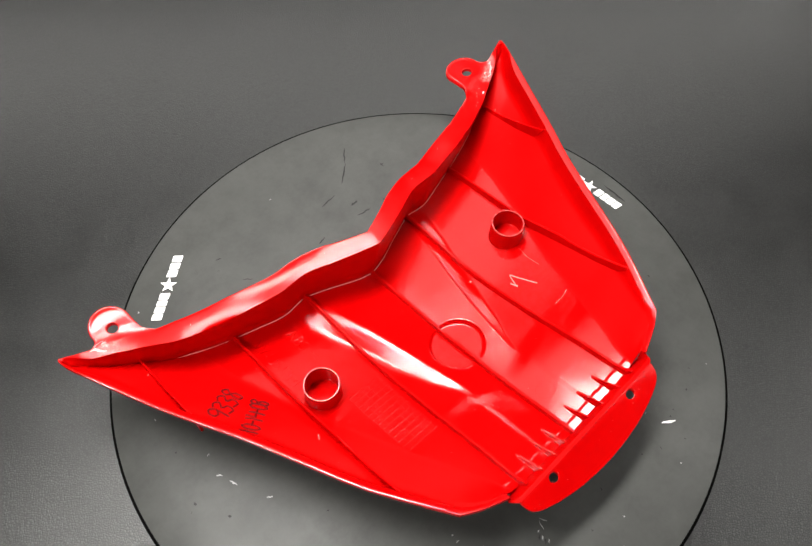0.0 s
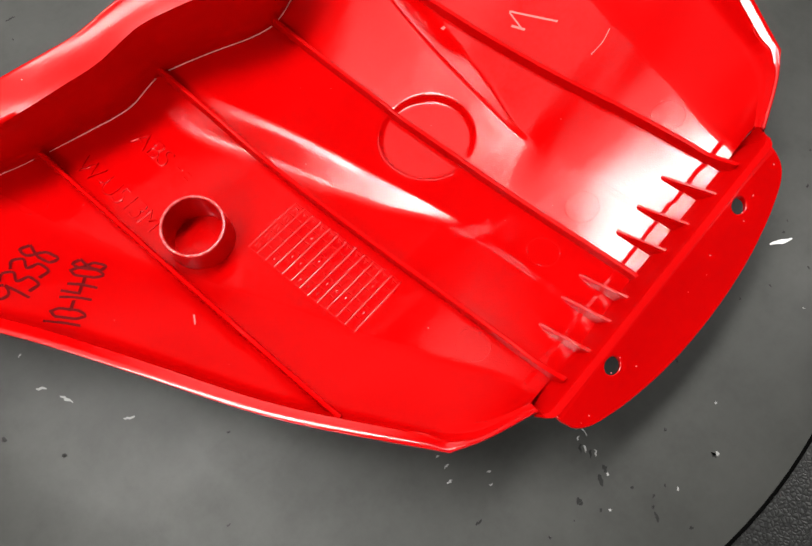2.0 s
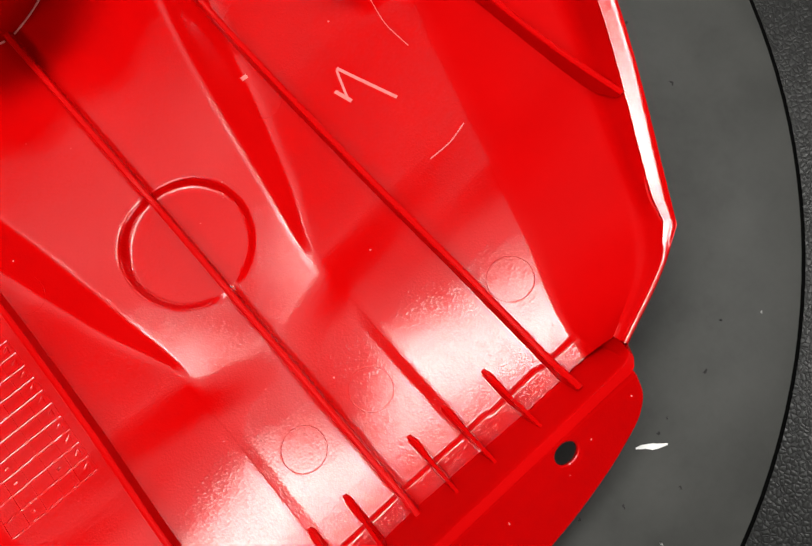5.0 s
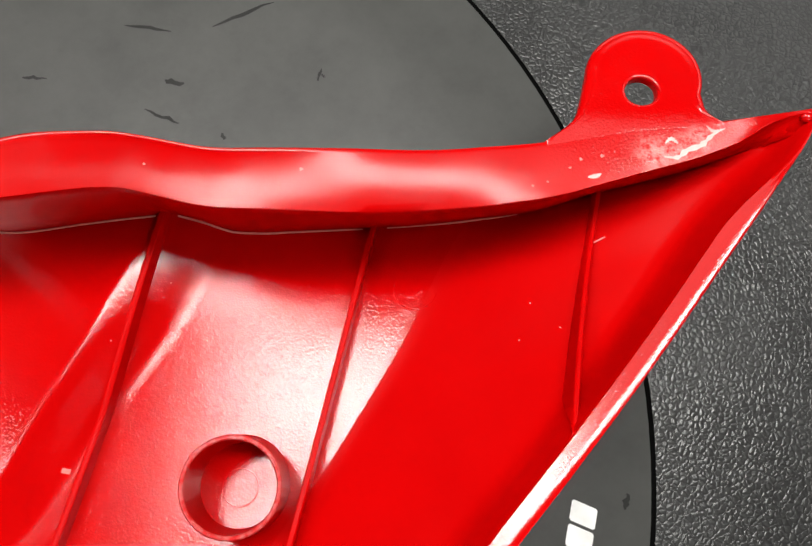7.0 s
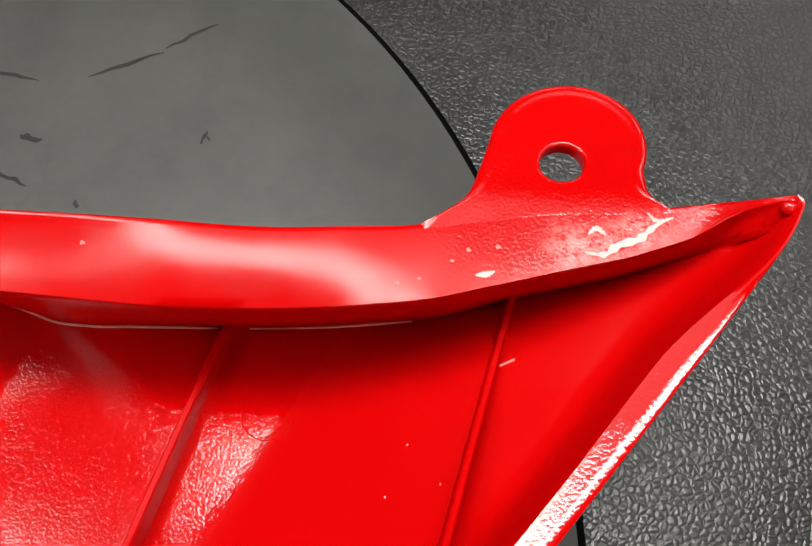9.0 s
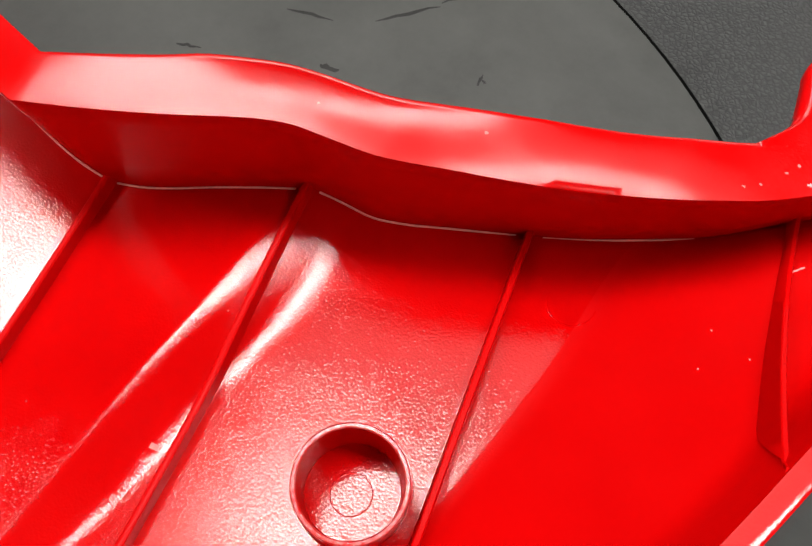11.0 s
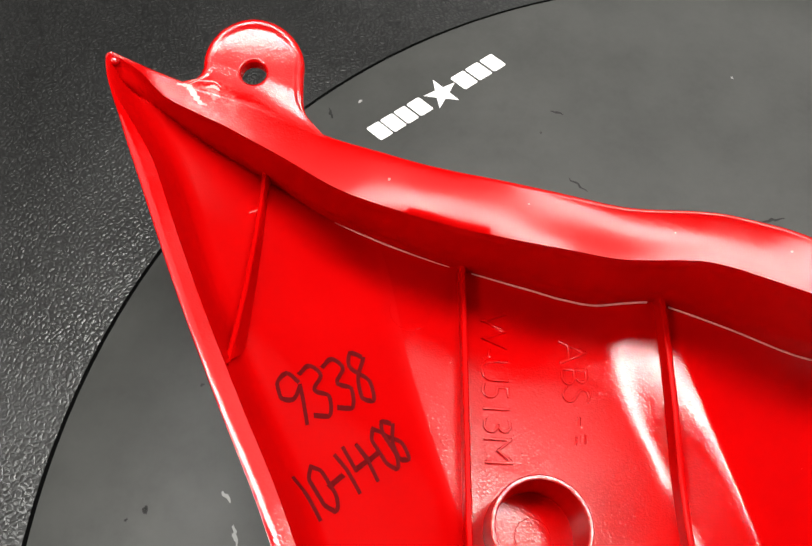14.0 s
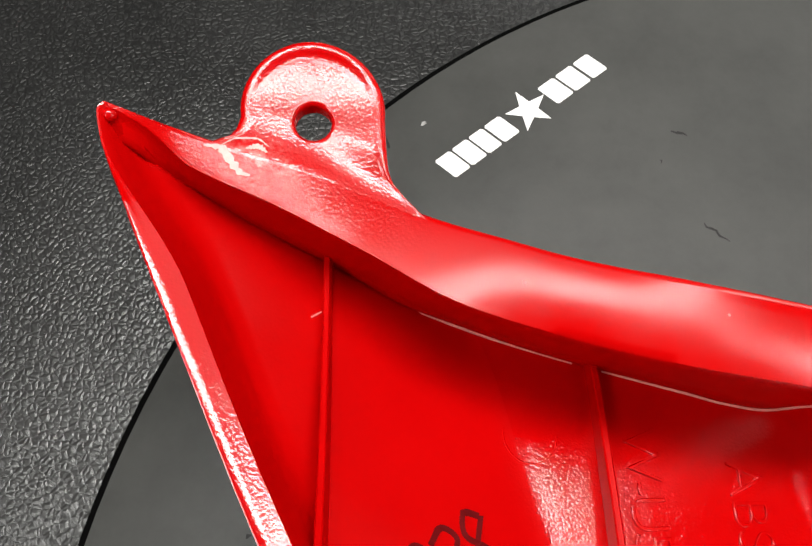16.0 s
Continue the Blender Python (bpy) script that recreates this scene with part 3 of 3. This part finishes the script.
# tail wall and bolt tab
def tail_out(u):
    return smooth([(0, -103.3), (7, -103.1), (17, -102.2), (29, -99.9), (34, -98.4), (37.8, -97), (40.4, -95.3), (41.9, -93.2), (42.4, -91), (42.6, -87)])(abs(u))


rows = []
for i in range(81):
    u = -45.4 + 90.8 * i / 80
    zf = floor_z(u, -84.2)
    top = 35.6 - 0.5 * max(0.0, abs(u) - 43.6) ** 2
    rise = top + 0.35 - zf
    back = 0.75 * min(max((abs(u) - 42) / 3.4, 0), 1) ** 2
    rows.append([(u, -84.0, zf - 0.3), (u, -84.5, zf + 0.1)] + [(u, v - back * (v + 85), zf + rise * f) for v, f in ((-85.0, 0.14), (-86.0, 0.4), (-87.0, 0.68), (-87.9, 0.93), (-88.15, 0.985), (-88.3, 1.0), (-89.9, 1.002))]
                + [(u, -89.9 + back * 4.9, top - 1.2), (u, -87.6 + back * 2.6, zf + (top - zf) * 0.4), (u, -85.6, zf - 2.0), (u, -84.0, zf - 2.2)])
mesh_object("tail_wall", *loft(rows, True, True), RED_MATT, panel, sharp=30)
edge = [(u, tail_out(u)) for u in [42.4 - 84.8 * i / 120 for i in range(121)]]
tab = [(-42.4, -88.9)] + [(42.4, -88.9)] + [(u, v) for u, v in edge if v < -89.1]
slots = []
for s in (1, -1):
    slots.append([(s * 25.3 + x, -92.4 + y) for x, y in [(2.6 * math.cos(a), 2.1 * math.sin(a)) for a in [2 * math.pi * k / 26 for k in range(26)]]])
bolt_tab = outline_mesh("bolt_tab", [tab] + slots, 2.0, 0.35, RED_MATT, panel, lambda x, y, z: (x, y, 34.95 + z + 0.45 * min(y + 89.5, 0)), "curved tab with two bolt holes", RED)


# ribs across the floor
def rib(u, v0, v1, height, thick=1.3, end=None):
    n = 36
    rows = []
    for i in range(n):
        f = i / (n - 1)
        v = v0 + (v1 - v0) * f
        z0 = floor_z(u, v)
        zt = z0 + height(f)
        if end is not None:
            g = max(0.0, (f - end[0]) / (1 - end[0]))
            if g == 0:
                start = zt
            else:
                zt = start + (end[1] - start) * g ** end[2]
        rows.append([(u - thick * 0.62, v, z0 - 0.6), (u - thick * 0.42, v, zt - 0.2), (u - thick * 0.25, v, zt), (u + thick * 0.25, v, zt), (u + thick * 0.42, v, zt - 0.2), (u + thick * 0.62, v, z0 - 0.6)])
    mesh_object("rib", *loft(rows, True, True), RED_MATT, panel, sharp=40)


rib(0, 41.4, -86.8, lambda f: 3.0, 1.4)
for s in (-1, 1):
    rib(s * 34.5, 51.8, -86.4, lambda f: 3.4, 1.4, (0.93, 34.2, 1.5))
    rib(s * 73.5, 59.0, -54.5, lambda f: 3.2 + 1.6 * math.sin(math.pi * f * 0.7), 1.3, (0.7, 37.9, 1.5))
    rib(s * (112.5 if s < 0 else 111.8), 71.3, 24.0, lambda f: 3.6, 1.1, (0.02, 38.8, 1.7))


# gussets at the foot of the tail wall
def gusset(u):
    z0, z1 = floor_z(u, -74.4), floor_z(u, -84.2)
    t = 0.55
    side = [(-74.2, z0 + 0.05), (-80.5, floor_z(u, -80.5) + 2.9), (-86.9, z1 + 6.6), (-86.9, z1 - 1), (-80.5, floor_z(u, -80.5) - 0.8), (-74.4, z0 - 0.6)]
    rows = [[(u + w * (0.35 + 0.65 * (k not in (0, 1, 2))), v, z) for k, (v, z) in enumerate(side)] for w in (-t * 1.6, t * 1.6)]
    mesh_object("gusset", *loft(rows, True, True), RED, panel, flat=True)


for s in (-1, 1):
    for u in (7.8, 15.9, 25.4):
        gusset(s * u)


# round cups on the floor
def cup(side):
    cx, cy, top = side * 62.2, 6.8, 23.2
    rows = []
    n = 56
    for r, kind in ((8.7, 0), (8.45, 1), (8.3, 2), (8.1, 3), (7.7, 3), (7.5, 2), (7.35, 1), (7.2, 0)):
        row = []
        for i in range(n):
            x, y = cx + r * math.cos(2 * math.pi * i / n), cy + r * math.sin(2 * math.pi * i / n)
            row.append((x, y, (floor_z(x, y) - 0.4, floor_z(x, y) + 1.2, top - 0.25, top)[kind]))
        rows.append(row)
    # the rim faces take the paler red as a painted highlight
    body = mesh_object("cup", *loft(rows, True), RED_MATT, panel, "thin-walled round cup", finish=lambda k: k // n in (2, 3, 4))
    ring_mark(cx, cy - 0.5, 3.2, parent=body)


def ring_mark(cx, cy, r, arc=(0, 1), parent=panel):
    pts = []
    n = 40
    for i in range(n + 1):
        a = 2 * math.pi * (arc[0] + (arc[1] - arc[0]) * i / n)
        x, y = cx + r * math.cos(a), cy + r * math.sin(a)
        pts.append((x, y, floor_z(x, y)))
    rows = [[(x - 0.16 * (x - cx) / r, y - 0.16 * (y - cy) / r, z - 0.05), (x, y, z + 0.05), (x + 0.16 * (x - cx) / r, y + 0.16 * (y - cy) / r, z - 0.05)] for x, y, z in pts]
    mesh_object("pin_mark", *loft(rows), RED, parent)


for s in (-1, 1):
    cup(s)
    ring_mark(s * 8.2, -63.5, 4.2)
    ring_mark(s * 40, -65.5, 4.2)
    ring_mark(s * 30.5, -4.5, 4.0, arc=(0.5, 1.05))
    ring_mark(s * 84, 48, 4.0, arc=(0.45, 1.0))


# raised lettering of the mould
def raised_text(body, u, v, size, spacing=1.0):
    cu = bpy.data.curves.new("raised_lettering", "FONT")
    cu.body, cu.size, cu.extrude, cu.space_character = body, size, 0.2, spacing
    cu.offset, cu.bevel_depth = -0.03 * size, 0.1
    tmp = new("lettering_curve", cu)
    me = bpy.data.meshes.new_from_object(tmp.evaluated_get(bpy.context.evaluated_depsgraph_get()))
    bpy.data.objects.remove(tmp)
    bpy.data.curves.remove(cu)
    for p in me.vertices:
        x, y, z = p.co
        uu, vv = u + y, v - x
        p.co = (uu * MM, vv * MM, (floor_z(uu, vv) + 0.13 + z) * MM)
    me.materials.clear()
    me.materials.append(RED)
    ob = new("raised_lettering", me)
    ob.parent = panel
    ob["label"] = "raised letters " + body


raised_text("W-U513M", -70.2, 49.4, 8.0, 0.85)
raised_text("ABS", -54.6, 44.4, 8.2, 0.95)


def raised_line(pts, width=0.35, height=0.14):
    rows = []
    path = []
    for (x0, y0), (x1, y1) in zip(pts, pts[1:]):
        n = max(2, int(math.dist((x0, y0), (x1, y1)) / 1.5))
        path += [(x0 + (x1 - x0) * i / n, y0 + (y1 - y0) * i / n) for i in range(n)]
    path.append(pts[-1])
    for i, (x, y) in enumerate(path):
        a, b = path[max(i - 1, 0)], path[min(i + 1, len(path) - 1)]
        d = math.dist(a, b) or 1
        sx, sy = -(b[1] - a[1]) / d * width / 2, (b[0] - a[0]) / d * width / 2
        z = floor_z(x, y)
        rows.append([(x - sx, y - sy, z - 0.05), (x - sx * 0.4, y - sy * 0.4, z + height), (x + sx * 0.4, y + sy * 0.4, z + height), (x + sx, y + sy, z - 0.05)])
    return loft(rows)


for k in range(6):
    u = -55.6 + 17.6 * k / 5
    mesh_object("grid_line", *raised_line([(u, -3.6), (u, -41.2)], 0.3, 0.07), RED, panel)
for k in range(13):
    v = -3.6 - 37.6 * k / 12
    mesh_object("grid_line", *raised_line([(-55.6, v), (-38.0, v)], 0.4, 0.16), RED, panel)
rng = random.Random(9)
for k in range(5):
    u = -53.8 + 3.5 * k
    mesh_object("mould_mark", *join([raised_line([(u - 0.8, -6.0), (u + 0.7, -5.4)], 0.4, 0.15), raised_line([(u - 0.7, -4.8), (u + 0.8, -4.6)], 0.4, 0.15)]), RED, panel)
for k in range(12):
    v = -5.2 - 37.6 * k / 12
    mesh_object("mould_mark", *raised_line([(-39.8, v), (-38.8, v + 0.7), (-39.0, v - 0.8)], 0.4, 0.15), RED, panel)
for k in range(16):
    u, v = -55.6 + 3.52 * (rng.randrange(4) + 0.5), -3.6 - 3.13 * (1.5 + rng.randrange(11))
    mesh_object("mould_mark", *raised_line([(u - 0.35, v), (u + 0.35, v)], 0.6, 0.22), RED, panel)
# worn marks below the letters
for u, v, w in ((-51.6, 28.6, 0.6), (-51.2, 25.2, 1.3), (-52.6, 24.8, 0.5)):
    mesh_object("mould_mark", *raised_line([(u, v), (u - 0.2, v - 1.7)], w, 0.2), RED, panel)

# handwriting in black marker
DIGITS = {
    "9": [(0.85, 0.75), (0.55, 0.98), (0.15, 0.85), (0.1, 0.6), (0.45, 0.5), (0.85, 0.72), (0.75, 0.4), (0.6, 0.0)],
    "3": [(0.1, 0.9), (0.5, 1.0), (0.8, 0.78), (0.4, 0.55), (0.8, 0.35), (0.55, 0.03), (0.1, 0.12)],
    "8": [(0.8, 0.85), (0.45, 1.0), (0.2, 0.78), (0.7, 0.35), (0.55, 0.02), (0.2, 0.15), (0.3, 0.45), (0.85, 0.85)],
    "1": [(0.35, 0.95), (0.45, 0.5), (0.4, 0.0)],
    "0": [(0.55, 1.0), (0.2, 0.75), (0.2, 0.25), (0.5, 0.0), (0.8, 0.3), (0.8, 0.75), (0.5, 1.0)],
    "4": [(0.2, 1.0), (0.15, 0.45), (0.85, 0.5), (0.75, 0.9), (0.8, 0.5), (0.7, 0.0)],
    "-": [(0.1, 0.45), (0.9, 0.5)],
}


def handwriting(body, u, v, angle, advance, size):
    c, s = math.cos(angle), math.sin(angle)
    for k, ch in enumerate(body):
        pts = along([(x * size * 0.5, y * size, 0) for x, y in DIGITS[ch]], 40)
        on = []
        for x, y, _ in pts:
            X = x + k * advance + 0.12 * y
            uu, vv = u + c * X - s * y, v + s * X + c * y
            on.append((uu, vv, floor_z(uu, vv) + 0.12))
        mesh_object("marker_stroke", *ribbon(on, 0.95), INK, panel, "black handwritten stroke")


handwriting("9338", -103.4, 20.4, radians(31), 4.2, 10.0)
handwriting("10-14-08", -98.4, 5.2, radians(42), 2.5, 8.0)


# pale scuffs
def scuff(pts, width):
    on = [(x, y, floor_z(x, y) + 0.1) for x, y, _ in along([(a, b, 0) for a, b in pts], 10 if len(pts) < 3 else 20)]
    mesh_object("scuff", *ribbon(on, width), SCUFF, panel, "pale scuff")


scuff([(45.7, -10.5), (50.0, -24.0)], 0.65)
scuff([(45.4, -10.8), (43.0, -17.0)], 0.5)
scuff([(42.2, -14.0), (43.2, -18.0)], 0.8)
scuff([(45.9, -38.2), (50, -38.4), (55.2, -37.4)], 0.2)
scuff([(-113.3, 63.4), (-114.6, 62.4)], 0.25)
scuff([(-78, -9), (-79.5, -11.5)], 0.4)
scuff([(112.6, 61.0), (114.2, 62.2)], 0.28)
scuff([(31.5, 1.8), (30.0, 1.8)], 0.9)
scuff([(60.5, -3.5), (58.8, -12.0), (58.9, -17.5)], 0.12)


# stress-whitened cracks where the ears join the flange
TOP_TREES = [BVHTree.FromPolygons([tuple(v.co / MM) for v in o.data.vertices], [tuple(p.vertices) for p in o.data.polygons]) for o in [flange] + ears]


def top_z(u, v):
    hits = [tree.ray_cast(Vector((u, v, 200)), Vector((0, 0, -1)))[0] for tree in TOP_TREES]
    return max([h.z for h in hits if h is not None] or [40.0])


def crack(points, width):
    on = []
    for x, y, _ in along([(a, b, 0) for a, b in points], 16):
        on.append((x, y, top_z(x, y) + 0.07))
    verts, faces = ribbon(on, width)
    for k in range(16):
        w = (0.25 + 0.75 * math.sin(math.pi * k / 15)) * (0.8 + 0.35 * math.sin(k * 2.7))
        a, b = Vector(verts[2 * k]), Vector(verts[2 * k + 1])
        mid = (a + b) / 2
        verts[2 * k], verts[2 * k + 1] = tuple(mid + (a - mid) * w), tuple(mid + (b - mid) * w)
    mesh_object("stress_mark", verts, faces, STRESS, ears[int(points[0][0] > 0)], "white stress crack")


crack([(117.8, 72.6), (119.8, 72.8), (121.2, 74.4), (123.2, 75.6), (124.4, 77.4), (125.6, 78.6)], 1.1)
crack([(119.6, 75.2), (118.4, 75.8), (117.6, 74.8)], 0.8)
crack([(123.4, 79.0), (124.6, 78.2), (126.2, 78.9)], 0.6)
crack([(106.6, 66.6), (107.8, 67.0), (108.6, 67.6)], 0.9)
crack([(-126.6, 79.5), (-124.8, 79.4), (-123.4, 77.8), (-122.0, 76.2), (-121.0, 76.0)], 1.3)
crack([(-124.6, 79.6), (-122.6, 80.8), (-120.4, 80.9), (-118.8, 79.8)], 0.35)
crack([(-121.6, 79.4), (-120.2, 79.8), (-119.0, 79.0)], 0.9)


# small chips on the flange and the tail tab
rng = random.Random(21)
chips = [(98.4, 63.2), (100.5, 64.4), (103.6, 67.6), (105.0, 69.4), (108.2, 70.6), (62, 56.9), (38.5, 51.5), (-22, 48.2), (-40, 52), (-88, 62), (-64, 57.5)]
for u, v in chips + [(rng.uniform(-40, 40), rng.uniform(-97, -91.5)) for _ in range(12)]:
    on = abs(u) < 42 and v < 0
    z = 36.03 + 0.45 * min(v + 89.5, 0) if on else flange_top(abs(u), v, u) + 0.05
    r = rng.uniform(0.18, 0.45) * (0.6 if on else 1)
    ring = [(u + r * rng.uniform(0.5, 1.3) * math.cos(k), v + r * rng.uniform(0.4, 1.0) * math.sin(k), z) for k in [2 * math.pi * i / 7 for i in range(7)]]
    mesh_object("chip", ring, [tuple(range(7))], SCUFF, bolt_tab if on else flange, "tiny pale chip", flat=True)


# dust on the floor of the panel
rng = random.Random(33)
for k in range(30):
    u, v = rng.choice((-1, 1)) * rng.uniform(4, 118), rng.uniform(-70, 62)
    if v > BASE_V(abs(u)) - 6 or abs(u) > 60 + 0.55 * (v + 70):
        continue
    r = rng.uniform(0.08, 0.19)
    z = floor_z(u, v) + 0.06
    ring = [(u + r * rng.uniform(0.6, 1.3) * math.cos(a), v + r * rng.uniform(0.6, 1.3) * math.sin(a), z) for a in [2 * math.pi * i / 6 for i in range(6)]]
    mesh_object("dust_speck", ring, [tuple(range(6))], SCUFF, panel, "tiny pale speck of dust", flat=True)
